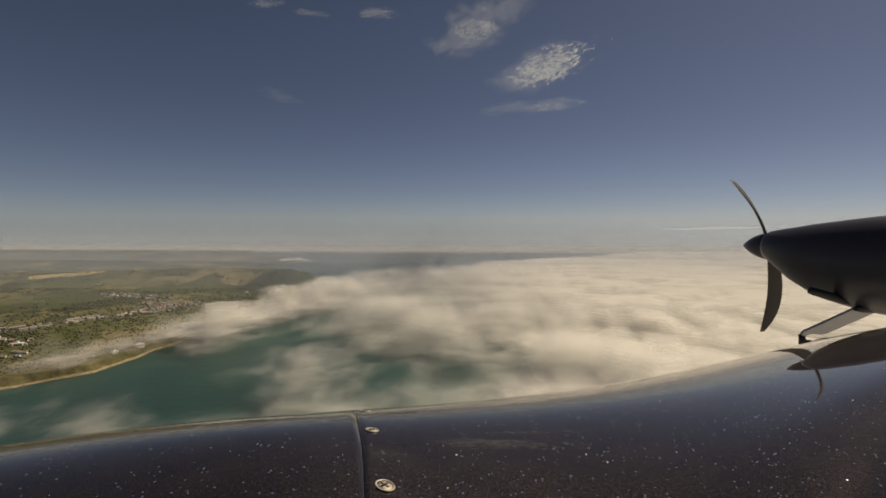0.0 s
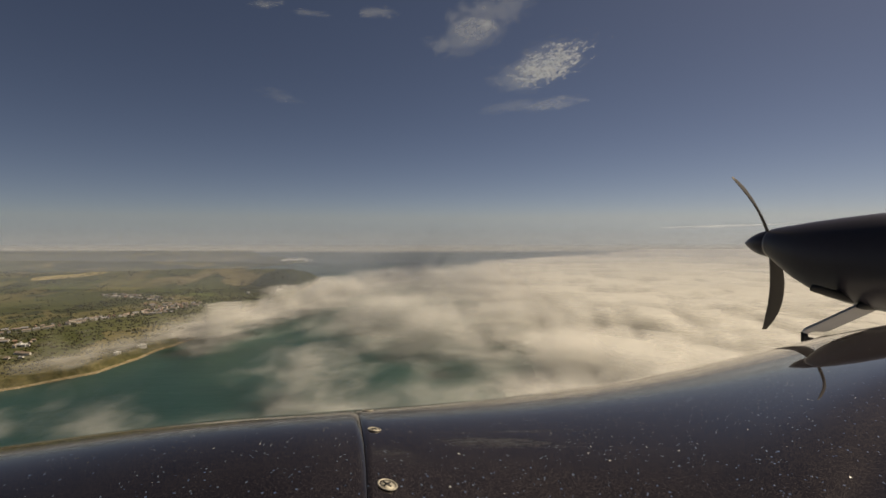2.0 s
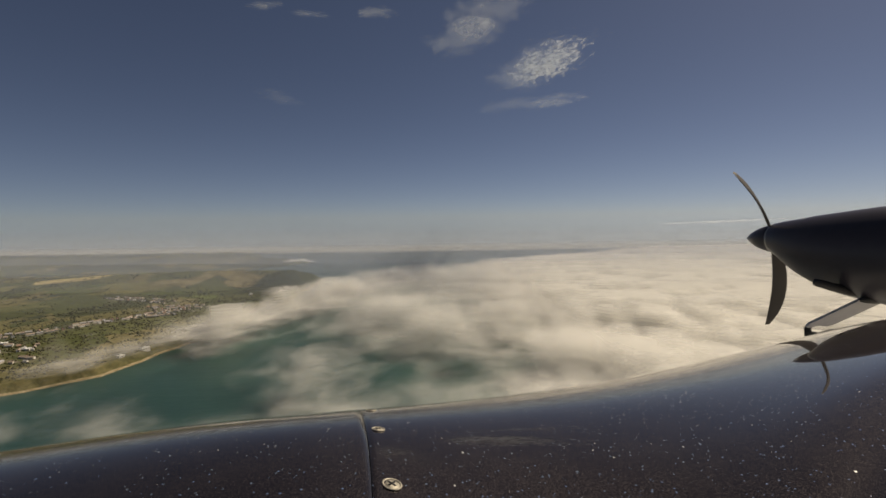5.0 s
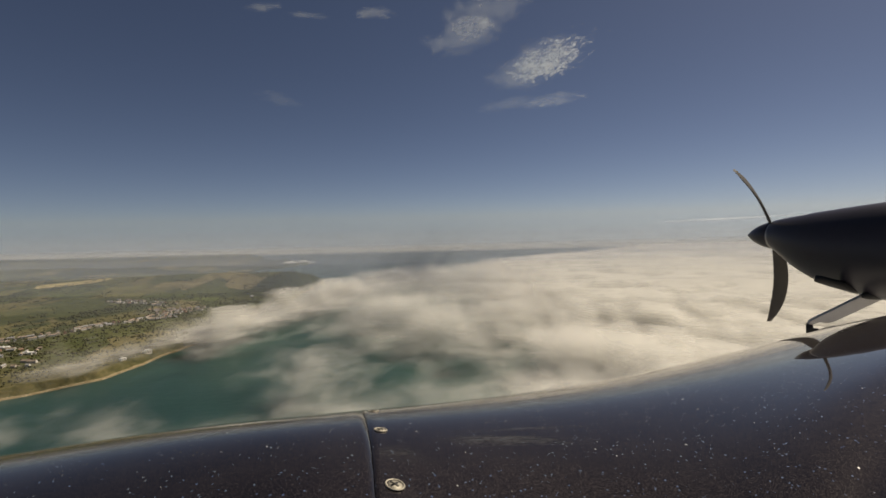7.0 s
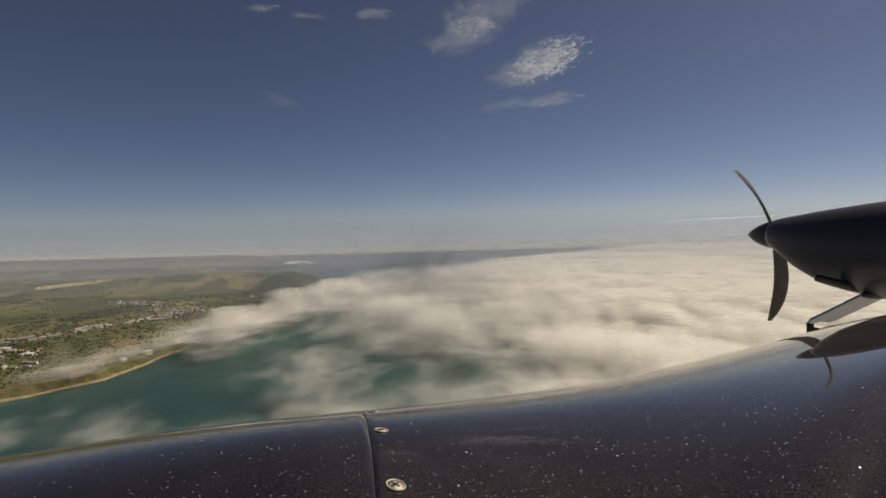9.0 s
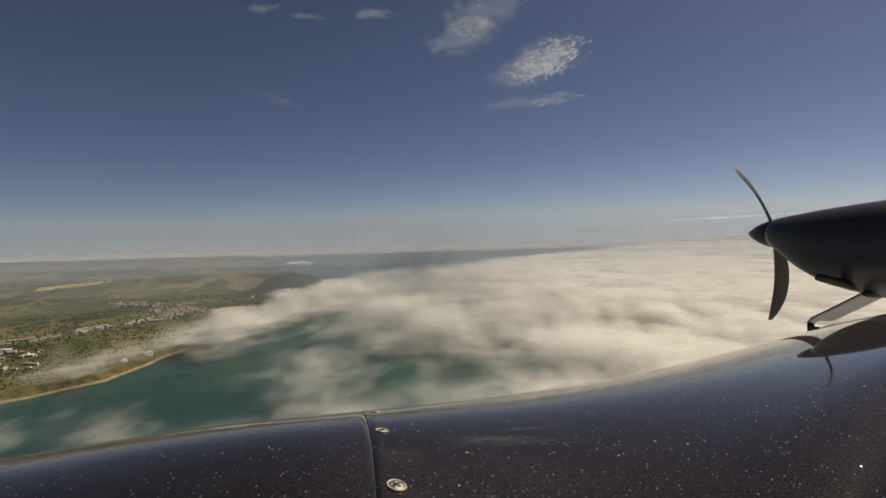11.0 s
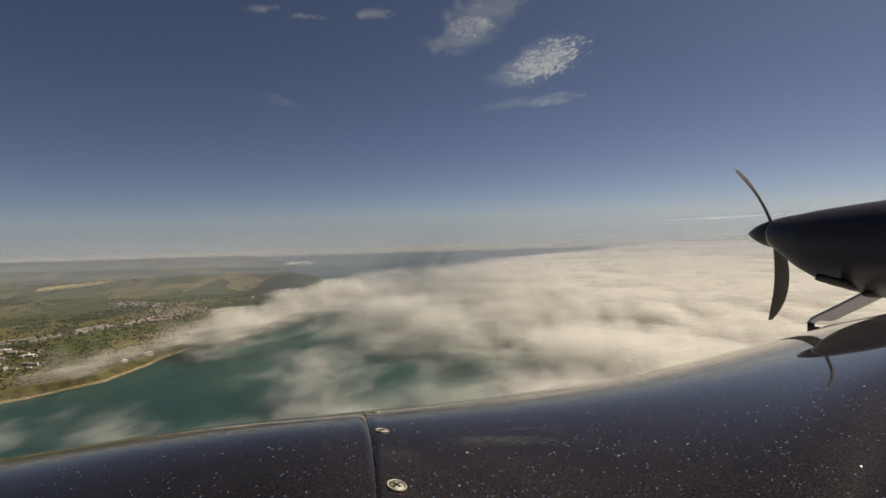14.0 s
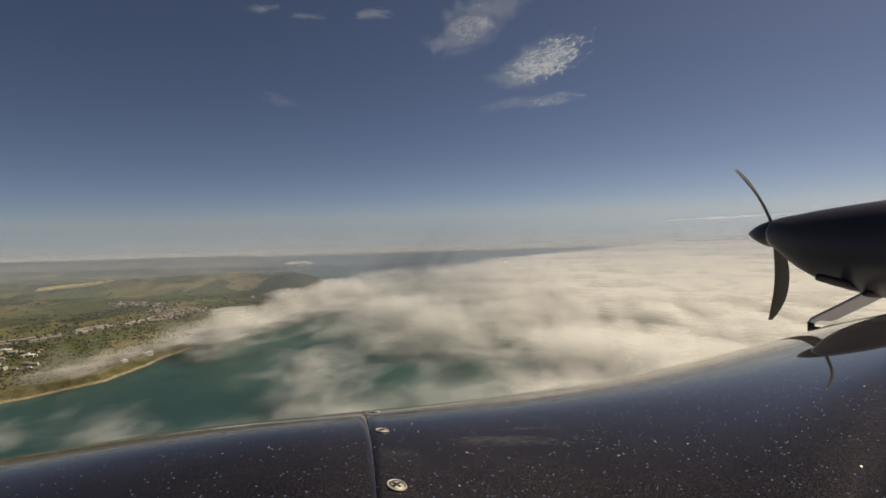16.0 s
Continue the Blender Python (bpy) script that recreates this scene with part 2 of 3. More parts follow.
def shore_distance(x, y):
    """Metres inside the land (negative: out at sea)."""
    best, inside = np.full(x.shape, 1e9), np.zeros(x.shape, bool)
    for (ax, ay), (bx, by) in zip(SHORE, SHORE[1:] + SHORE[:1]):
        dx, dy = bx - ax, by - ay
        k = np.clip(((x - ax) * dx + (y - ay) * dy) / (dx * dx + dy * dy), 0, 1)
        best = np.minimum(best, np.hypot(x - ax - k * dx, y - ay - k * dy))
        if ay != by:
            inside ^= ((ay > y) != (by > y)) & (x < dx * (y - ay) / (dy if dy else 1) + ax)
    return np.where(inside, best, -best)


def land_height(x, y):
    d = shore_distance(x, y) + 34 * (fbm(x, y, 90, 4, 3) - 0.5) * smooth(4600, 3000, y)
    cliff = 9 + 9 * fbm(x, y, 160, 2, 8)
    head = np.exp(-((y - 2080 - 0.10 * (x + 700)) / 190) ** 2) * smooth(-520, -700, x) * smooth(-2600, -900, x)
    z = -4 + (4 + 1.5) * smooth(-9, 0, d) + cliff * smooth(3, 16, d) + 14 * smooth(20, 420, d) * fbm(x, y, 420, 4, 5)
    z = z + 46 * head * smooth(0, 50, d) + 10 * smooth(30, 600, d) * (fbm(x, y, 700, 3, 11) - 0.3)
    return z, d


STREETS = (((-1010, 940), (-964, 981), (-896, 1052), (-846, 1138), (-820, 1193), (-811, 1313), (-735, 1335)),
           ((-902, 851), (-862, 876), (-809, 905)), ((-850, 800), (-810, 822), (-756, 830)), ((-940, 900), (-885, 930)),
           ((-1130, 1560), (-980, 1500), (-860, 1440)), ((-810, 1250), (-760, 1290)), ((-870, 1340), (-790, 1390), (-740, 1400)))


def street_distance(x, y):
    best = np.full(x.shape, 1e9)
    for line in STREETS:
        for (ax, ay), (bx, by) in zip(line, line[1:]):
            dx, dy = bx - ax, by - ay
            k = np.clip(((x - ax) * dx + (y - ay) * dy) / (dx * dx + dy * dy), 0, 1)
            best = np.minimum(best, np.hypot(x - ax - k * dx, y - ay - k * dy))
    return best


def town_share(x, y, d):
    return smooth(48, 14, street_distance(x, y)) * smooth(20, 50, d)


rows_y = np.exp(np.linspace(math.log(330), math.log(4790), 620))
lanes = np.linspace(-1.5, -0.10, 520)
gx, gy = lanes[None, :] * rows_y[:, None], np.repeat(rows_y[:, None], len(lanes), 1)
gz, gd = land_height(gx, gy)
me = grid_mesh("ground", np.stack([gx, gy, gz], -1))
give(me, "shore", smooth(6, 2, gd) * smooth(2600, 2300, gy))
give(me, "heath", 0.85 * smooth(120, 35, gd + 60 * (fbm(gx, gy, 60, 3, 19) - 0.5)) * smooth(1500, 1300, gy))
give(me, "town", town_share(gx, gy, gd))
wood_share = 0.55 * smooth(0.45, 0.7, fbm(gx, gy, 300, 3, 31)) + 0.75 * np.exp(-((gy - 1960) / 150) ** 2) * smooth(-900, -640, gx) + 0.25 * smooth(2400, 3000, gy)
give(me, "woods", wood_share)
land = linked("ground", me, land_cover(), None)
tagged(land, "green farmland, woods and low ochre cliffs along a bay", "ground", kind="structure")

bm = bmesh.new()
bm.faces.new([bm.verts.new(v) for v in ((-7000, -2000, 0), (7000, -2000, 0), (7000, 4800, 0), (-7000, 4800, 0))])
sea = part("water", bm, sea_water(), None)
tagged(sea, "dark teal sea with small waves", "sea", kind="structure")

# ---- the cloud deck ----


def far_edge(x, y):
    return np.where(y < 2360, (y - 2097) - 0.77 * (x + 534), (y - 2360) - 1.16 * (x + 191))


def seaward(x, y):
    """Metres out to sea from the landward edge of the fog bank."""
    edge = np.interp(y, [600, 755, 842, 1030, 1277, 1681, 1892, 2300], [-650, -630, -622, -586, -534, -470, -388, -150])
    return x - edge + 55 * (fbm(x, y, 120, 3, 53) - 0.5)


def deck_cover(x, y):
    """How thick the low cloud lies: a bank along the coast, torn veils over the bay, closed far out at sea."""
    s = seaward(x, y)
    c = 0.27 + 0.28 * smooth(760, 1150, y) * smooth(-620, -450, x) + 0.32 * smooth(-400, -40, x) + 0.52 * smooth(60, 480, x + 0.10 * (y - 800))
    c = c + 0.60 * np.exp(-((s - 80) / 85) ** 2) * smooth(900, 1120, y)
    c = c + (0.85 * (fbm(x, y, 240, 3, 77) - 0.5) + 0.55 * (fbm(x, y, 95, 3, 79) - 0.5)) * smooth(620, 60, x)
    for gx0, gy0, wide in ((-278, 985, 75), (-271, 1165, 60), (-117, 640, 60), (-19, 770, 60), (-365, 750, 90), (-430, 640, 90), (-165, 1100, 55), (60, 700, 45)):
        c = c - 0.22 * np.exp(-((x - gx0) ** 2 + (0.6 * (y - gy0)) ** 2) / wide ** 2)
    c = c * smooth(260, -380, far_edge(x, y) + 120) - 0.35 * smooth(0, 300, far_edge(x, y) + 120)
    c = c - 1.3 * smooth(25, -60, s)
    mist = 0.80 * np.exp(-((s - 8) / 66) ** 2) * smooth(1200, 1040, y) * smooth(660, 760, y) + 0.55 * (fbm(x, y, 75, 3, 57) - 0.5)
    near_bank = 0.37 * smooth(600, 500, y) + 0.7 * (fbm(x, y, 80, 3, 88) - 0.5)
    return np.maximum(np.maximum(c, mist - 0.5 * smooth(60, 130, s)), near_bank - smooth(560, 640, y))


def deck_shape(x, y):
    swell = fbm(x, y, 330, 3, 41) - 0.5
    billow = 5 * np.hypot(fbm(x, y, 150, 3, 44) - 0.5, 0.05) + 2 * np.hypot(fbm(x, y, 62, 2, 45) - 0.5, 0.05)
    puff = (np.minimum(billow, 1.6) - 0.9) * smooth(3000, 900, y)
    rolls = (fbm(x * 0.3 + 0.10 * y, y + 0.1 * x, 105, 3, 47) - 0.5) * smooth(900, 1500, y)
    return swell, puff, rolls


def deck_mesh(name, base, lump, lift, columns, count):
    """A sheet of the cloud: base height, how far its lumps stand up, and how much thinner it is than the deck."""
    ry = np.exp(np.linspace(math.log(330), math.log(4790), count))
    ln = np.linspace(-1.3, 1.9, columns)
    x, y = ln[None, :] * ry[:, None], np.repeat(ry[:, None], columns, 1)
    c = deck_cover(x, y)
    swell, puff, rolls = deck_shape(x, y)
    inshore = smooth(560, -40, x - 0.03 * (y - 900))
    z = base + lump * (1.2 * swell + (0.7 - 0.4 * inshore) * puff + 1.7 * rolls) * (0.35 + 0.65 * np.clip(c, 0, 1)) - 0.75 * base * smooth(1800, 4790, y)
    thick = c - lift + lift * 2.4 * (0.6 * puff + rolls + 0.5 * swell)
    m = grid_mesh(name, np.stack([x, y, np.maximum(z, 3.0 + 0.15 * base)], -1), keep=thick > -0.28)
    bank = np.exp(-((seaward(x, y) - 70) / 100) ** 2) * smooth(700, 1100, y)
    give(m, "depth", np.clip(1 - 0.70 * inshore + 0.55 * bank, 0, 1))
    give(m, "cover", thick)
    return m


CLOUD_BODY = cloud_stuff("cloud_body", 0.12, 1.0, 170, 1.0, 0.70, (1, 0.75, 0.6), 0.10, True)
CLOUD_SHELL = cloud_stuff("cloud_shell", 0.22, 1.05, 130, 0.44, 0.85, (1, 0.75, 1.6), 0.10, True)
deck = linked("low_cloud", deck_mesh("low_cloud", 22, 15, 0.0, 760, 760), CLOUD_BODY, None)
tagged(deck, "cream-white low stratus cloud with soft lumps over the sea", "cloud", kind="stuff")
for k in range(8):
    v = linked("cloud_veil", deck_mesh("cloud_veil", 27 + 6.5 * k, 7, 0.04 + 0.065 * k, 340, 360), CLOUD_SHELL, None)
    tagged(v, "thin torn mist drifting over the low cloud", "cloud", kind="stuff")

# unseen cloud sheet behind the camera, added to brighten strut and nacelle from below
k = np.linspace(-1, 1, 90)
bx, by = np.meshgrid(k * 5000, -4200 + (k + 1) * 2250)
bz = 34 + 26 * (fbm(bx, by, 330, 4, 41) - 0.5)
m = grid_mesh("low_cloud", np.stack([bx, by, bz], -1))
give(m, "cover", (1.1 * smooth(-900, 200, bx) + 0.2) * smooth(290, 120, by))
give(m, "depth", np.ones(bx.shape))
tagged(linked("low_cloud", m, CLOUD_BODY, None), "unseen cream-white cloud sheet behind the camera, added to bounce light", "cloud", kind="stuff")

# ---- haze over the far water and land, painted on upright see-through sheets ----


def haze_tint(name, tone):
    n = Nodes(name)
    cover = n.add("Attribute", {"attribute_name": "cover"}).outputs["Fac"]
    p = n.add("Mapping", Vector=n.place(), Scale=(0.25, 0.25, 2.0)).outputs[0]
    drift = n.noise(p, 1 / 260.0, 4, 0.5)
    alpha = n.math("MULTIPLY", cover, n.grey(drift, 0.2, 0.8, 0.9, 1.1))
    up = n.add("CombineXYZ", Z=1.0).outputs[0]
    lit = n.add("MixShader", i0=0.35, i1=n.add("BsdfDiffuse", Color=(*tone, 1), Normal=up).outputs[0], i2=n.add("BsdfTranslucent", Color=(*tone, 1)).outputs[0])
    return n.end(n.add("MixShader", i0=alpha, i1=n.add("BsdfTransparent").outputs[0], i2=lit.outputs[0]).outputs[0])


# distance haze put in as colour: tinted sheets, stronger farther away
HAZE = haze_tint("haze_tint", (0.42, 0.48, 0.59))
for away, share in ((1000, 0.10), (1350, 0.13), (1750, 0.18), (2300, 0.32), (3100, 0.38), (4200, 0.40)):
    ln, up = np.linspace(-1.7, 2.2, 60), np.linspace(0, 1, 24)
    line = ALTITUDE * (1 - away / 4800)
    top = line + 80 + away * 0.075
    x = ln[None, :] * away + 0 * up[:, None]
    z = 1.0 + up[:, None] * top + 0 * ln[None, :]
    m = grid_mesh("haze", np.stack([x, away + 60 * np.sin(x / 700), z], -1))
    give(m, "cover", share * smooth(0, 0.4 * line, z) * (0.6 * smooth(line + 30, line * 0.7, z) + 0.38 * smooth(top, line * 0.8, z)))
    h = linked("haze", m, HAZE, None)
    tagged(h, "upright grey-blue tinted sheet painted as sea haze towards the horizon", "haze", kind="stuff")

# pale sheet added behind the sea's end; its colour brightens the low sky
bright = haze_tint("bright_haze", (0.66, 0.66, 0.63))
ln, up = np.linspace(-1.7, 2.2, 60), np.linspace(0, 1, 40)
x, z = ln[None, :] * 4810 + 0 * up[:, None], -20 + 330 * up[:, None] + 0 * ln[None, :]
m = grid_mesh("haze", np.stack([x, 4810 + 0 * x, z], -1))
give(m, "cover", 0.58 * smooth(95, 8, z) + 0.30 * smooth(310, 30, z))
tagged(linked("haze", m, bright, None), "pale sheet painted as the bright hazy sky along the horizon", "haze", kind="stuff")

# ---- high cloud patches ----


def sky_cloud(centre, u, v, size, thick, label, height=1250.0, ripple=(1, 1, 1), edge=(0.42, 1.35)):
    k = np.linspace(-1.3, 1.3, 27)
    a, b = np.meshgrid(k, k)
    pts = np.stack([centre[0] + a * u[0] + b * v[0], centre[1] + a * u[1] + b * v[1], height + a * sum(u[2:]) + b * sum(v[2:])], -1)
    m = grid_mesh("high_cloud", pts)
    give(m, "cover", np.clip(1.15 - 1.1 * np.hypot(a, b) ** 1.6, -1, 1.2))
    ob = linked("high_cloud", m, cloud_stuff("high_cloud", *edge, size, thick, 1.15, ripple, tone=(0.66, 0.72, 0.80)), None)
    return tagged(ob, label, "cloud", kind="stuff")


sky_cloud((665, 2900), (280, -440), (165, 450), 52, 0.85, "rippled white cirrocumulus patch in the blue sky", ripple=(1, 0.5, 1), edge=(0.55, 1.12))
sky_cloud((560, 2960), (260, -390), (170, 560), 260, 0.30, "faint white film of high cloud in the blue sky")
sky_cloud((200, 2293), (340, -570), (115, 310), 170, 0.62, "smooth grey-white cloud patch high in the sky", ripple=(1, 0.55, 1), edge=(0.4, 1.9))
sky_cloud((876, 3768), (380, -270), (90, 260), 190, 0.40, "thin white cloud streak below the rippled patch")
sky_cloud((553, 3852), (270, -200), (75, 300), 170, 0.28, "thin white cloud streak below the rippled patch")
sky_cloud((-294, 2184), (139, 9), (16, -90), 45, 0.30, "small rippled cloud flecks high in the sky")
sky_cloud((-773, 2099), (134, 9), (33, -60), 70, 0.30, "small rippled cloud flecks high in the sky")
sky_cloud((-599, 2193), (142, 30), (18, -50), 80, 0.24, "small rippled cloud flecks high in the sky")
sky_cloud((-1227, 3538), (187, 227), (87, -205), 190, 0.10, "faint wisp of cloud in the blue sky")
sky_cloud((2700, 4000), (1050, 0, 28), (0, 60, 13), 420, 0.85, "long pale cloud streak low over the horizon", 270.0, (0.3, 1, 1))

# ---- the aircraft: nose cowling ----
aircraft = new("light_aircraft")
aircraft.matrix_world = AIRFRAME
tagged(aircraft, "black twin-engined light aircraft in flight, metallic flake paint", "aircraft")

CREST = (0.0572, 0.0296, -0.1144, -0.0679, -0.1089, 0.3358)



def crest(t):
    k = min(max(t, -1.05), 1.05)
    s = 0
    for c in CREST:
        s = s * k + c
    return s + (t - k) * -0.12


def ease(a, b, v):
    k = min(max((v - a) / (b - a), 0.0), 1.0)
    return k * k * (3 - 2 * k)


NEAR_ROUND, FAR_ROUND, BLEND = 0.9, 0.5, 0.02


def cowl_form(t):
    """Where the top of the cowling lies at t, how flat it runs on from there, and the slope at which it drops out of sight."""
    s = crest(t)
    tip = math.atan(s)
    flat = math.exp(0.2 + 1.8 * ease(-0.3, 1.0, t))
    reach = 0.81 + 1.2 * ease(-0.4, 1.2, t)
    y0 = reach / (1 + flat * math.sin(tip))
    return y0, flat * y0, -s * reach + flat * y0 * (1 - math.cos(tip)), tip


def cowl_point(t, turn, out=0.0):
    """A point of the cowling: t runs along it, turn (degrees) goes round it, 0 on top."""
    y0, far, z0, tip = cowl_form(t)
    a = radians(turn)
    if a <= 0:
        more, fade = far - NEAR_ROUND, math.exp(a / BLEND)
        y = y0 + (NEAR_ROUND + out) * math.sin(a) - more * BLEND * (1 - fade)
        z = z0 - NEAR_ROUND + (NEAR_ROUND + out) * math.cos(a) - more * (BLEND * BLEND - (BLEND - a) * BLEND * fade)
    elif a <= tip:
        y, z = y0 + (far + out) * math.sin(a), z0 - far + (far + out) * math.cos(a)
    else:
        y = y0 + (far - FAR_ROUND) * math.sin(tip) + (FAR_ROUND + out) * math.sin(a)
        z = z0 - far + (far - FAR_ROUND) * math.cos(tip) + (FAR_ROUND + out) * math.cos(a)
    waist = -z0 / 0.72
    return Vector((t * (y if y > waist else waist + 1.3 * (waist - y)), y, z))


def cowl_turns(t, rows=96):
    y0, far, z0, tip = cowl_form(t)
    low = -66.0
    tip = math.degrees(tip)
    return [low * (1 - k / 34) ** 1.3 if k < 34 else tip * (k - 34) / 36 if k < 70 else tip + (112 - tip) * (k - 70) / (rows - 71) for k in range(rows)]


SEAM = -0.181


def seam_shift(t, turn):
    return 0.0014 * (19.4 - turn) * math.exp(-((t - SEAM) / 0.35) ** 2)


def cowl_panel(name, t0, t1, count, lip_left, lip_right, label):
    rows = []
    ts = list(np.linspace(t0, t1, count))
    outs = [0.0] * count
    if lip_right:
        ts, outs = ts + [t1 + 0.0005, t1 + 0.0006], outs + [-0.0008, -0.012]
    if lip_left:
        ts, outs = [t0 - 0.0006, t0 - 0.0005] + ts, [-0.012, -0.0008] + outs
    for t, o in zip(ts, outs):
        rows.append([cowl_point(t + seam_shift(t, a), a, o)[:] for a in cowl_turns(t)])
    m = grid_mesh(name, np.array(rows))
    return linked(name, m, PAINT, aircraft, label)


cowl_panel("nose_panel", -1.5, SEAM - 0.0011, 90, False, True, "glossy black front cowling panel")
cowl_panel("cowling_panel", SEAM + 0.0011, 1.5, 110, True, False, "glossy black cowling panel with bright flakes")
strip = grid_mesh("seam_gasket", np.array([[cowl_point(SEAM + w + seam_shift(SEAM, a), a, -0.007)[:] for a in np.linspace(-46, 100, 60)] for w in (-0.02, 0.02)]))
linked("seam_gasket", strip, RUBBER, aircraft, "dark gap between the panels")


def fastener(t, turn, radius):
    at = cowl_point(t + seam_shift(t, turn), turn, 0.0)
    ax = (cowl_point(t + 0.01, turn) - at).normalized()
    up = (cowl_point(t, turn, 0.05) - at).normalized()
    ay = up.cross(ax).normalized()
    bm = bmesh.new()
    steps = ((1.0, 0.0002), (0.97, 0.0014), (0.86, 0.0016), (0.80, 0.0002), (0.70, 0.0001), (0.64, 0.0012), (0.30, 0.0016))
    rings = [ring(bm, at + up * h, ax, ay, radius * r, radius * r, 26) for r, h in steps]
    for a, b in zip(rings, rings[1:]):
        bridge(bm, a, b)
    bm.faces.new(rings[-1])
    bmesh.ops.recalc_face_normals(bm, faces=bm.faces)
    head = part("fastener", bm, STEEL, aircraft, "worn quarter-turn steel fastener")
    bm = bmesh.new()
    for turnby in (0.5, 0.5 + math.pi / 2):
        ca, sa = math.cos(turnby), math.sin(turnby)
        p, q = ax * ca + ay * sa, ay * ca - ax * sa
        base = at + up * 0.0021
        vs = [bm.verts.new(base + p * (radius * 0.50 * i) + q * (radius * 0.10 * j) + up * h) for h in (-0.0006, 0.0) for i, j in ((-1, -1), (1, -1), (1, 1), (-1, 1))]
        bmesh.ops.convex_hull(bm, input=vs)
    part("slot", bm, RUBBER, head)


fastener(-0.1355, -6.4, 0.0122)
fastener(-0.154, 3.8, 0.0102)
fastener(-0.156, 14.0, 0.0102)

# ---- the aircraft: engine nacelle ----
HUB = Vector((3.545, 4.87, 0.165))
AHEAD = Vector((-0.259, 0.966, 0.03)).normalized()
ACROSS = Vector((0.966, 0.259, 0)).normalized()
UP = ACROSS.cross(AHEAD).normalized()


def nacelle_body():
    bm = bmesh.new()
    rings = []
    table = ((0.0, 0.165, 0.150, 0.150), (0.03, 0.163, 0.165, 0.165), (0.15, 0.125, 0.215, 0.220), (0.30, 0.080, 0.265, 0.280), (0.45, 0.050, 0.305, 0.330), (0.60, 0.025, 0.335, 0.368),
             (0.80, 0.012, 0.36, 0.398), (1.0, 0.005, 0.38, 0.42), (1.4, 0.0, 0.40, 0.44), (2.0, 0.0, 0.40, 0.44), (2.6, 0.02, 0.36, 0.38))
    for s, z, w, h in table:
        c = HUB - AHEAD * s
        rings.append(ring(bm, Vector((c.x, c.y, z)), ACROSS, Vector((0, 0, 1)), w, h, 48, 2.15))
    for a, b in zip(rings, rings[1:]):
        bridge(bm, a, b)
    bm.faces.new(rings[0])
    bm.faces.new(rings[-1])
    bmesh.ops.recalc_face_normals(bm, faces=bm.faces)
    return bm


nacelle = part("nacelle", nacelle_body(), PAINT_DARK, aircraft, "streamlined black engine nacelle")
bm = bmesh.new()
edge = [ring(bm, HUB - AHEAD * s, ACROSS, UP, r, r, 40) for s, r in ((0.012, 0.152), (0.008, 0.157), (-0.002, 0.157), (-0.004, 0.150))]
for a, b in zip(edge, edge[1:]):
    bridge(bm, a, b)
part("intake_ring", bm, SEAM_TRIM, nacelle, "pale edge ring behind the spinner")
bm = bmesh.new()
rings = []
for k in range(15):
    f = k / 14
    r = 0.146 * (1 - f ** 1.75) ** 0.9 if k < 14 else 0.004
    rings.append(ring(bm, HUB + AHEAD * (0.01 + 0.33 * f), ACROSS, UP, r, r, 32))
for a, b in zip(rings, rings[1:]):
    bridge(bm, a, b)
bm.faces.new(rings[-1])
bm.faces.new(rings[0])
bmesh.ops.recalc_face_normals(bm, faces=bm.faces)
spinner = part("spinner", bm, PAINT_DARK, aircraft, "pointed black propeller spinner")


def blade(angle, length, lean, bend):
    """angle: in the propeller's disc from the right, anticlockwise; lean: sweep of the tip; bend: tip ahead of the disc."""
    bm = bmesh.new()
    rings = []
    for k in range(17):
        f = k / 16
        r = 0.10 + (length - 0.10) * f
        a = radians(angle + lean * f * f)
        radial = ACROSS * math.cos(a) + UP * math.sin(a)
        tang = -(UP * math.cos(a) - ACROSS * math.sin(a))
        beta = radians(52 - 26 * f)
        chord_way = tang * math.cos(beta) + AHEAD * math.sin(beta)
        thick_way = radial.cross(chord_way).normalized()
        chord = 0.050 + 0.088 * math.sin(math.pi * min(1, 0.16 + 0.62 * f)) ** 1.2
        chord *= 1 - 0.55 * max(0, (f - 0.72) / 0.28) ** 2
        thick = chord * (0.30 - 0.25 * f)
        c = HUB + AHEAD * (0.02 + bend * f * f) + radial * r
        rings.append(ring(bm, c, chord_way, thick_way, chord / 2, thick / 2, 16))
    for a, b in zip(rings, rings[1:]):
        bridge(bm, a, b)
    bm.faces.new(rings[0])
    bm.faces.new(rings[-1])
    bmesh.ops.recalc_face_normals(bm, faces=bm.faces)
    return part("propeller_blade", bm, BLADE, spinner, "dark curved propeller blade")


blade(117, 0.82, 5, 0.13)
blade(289, 0.95, -13, 0.11)
blade(8, 0.93, 4, 0.13)

pipe = [Vector(p) for p in ((3.262, 4.02, -0.236), (3.268, 4.015, -0.238), (3.30, 4.0, -0.248), (3.405, 4.0, -0.276), (3.552, 3.99, -0.312), (3.76, 3.97, -0.345))]
part("exhaust_pipe", tube(pipe, (0.020, 0.030, 0.035, 0.036, 0.038, 0.042), 18), RUBBER, nacelle, "stubby black exhaust pipe")


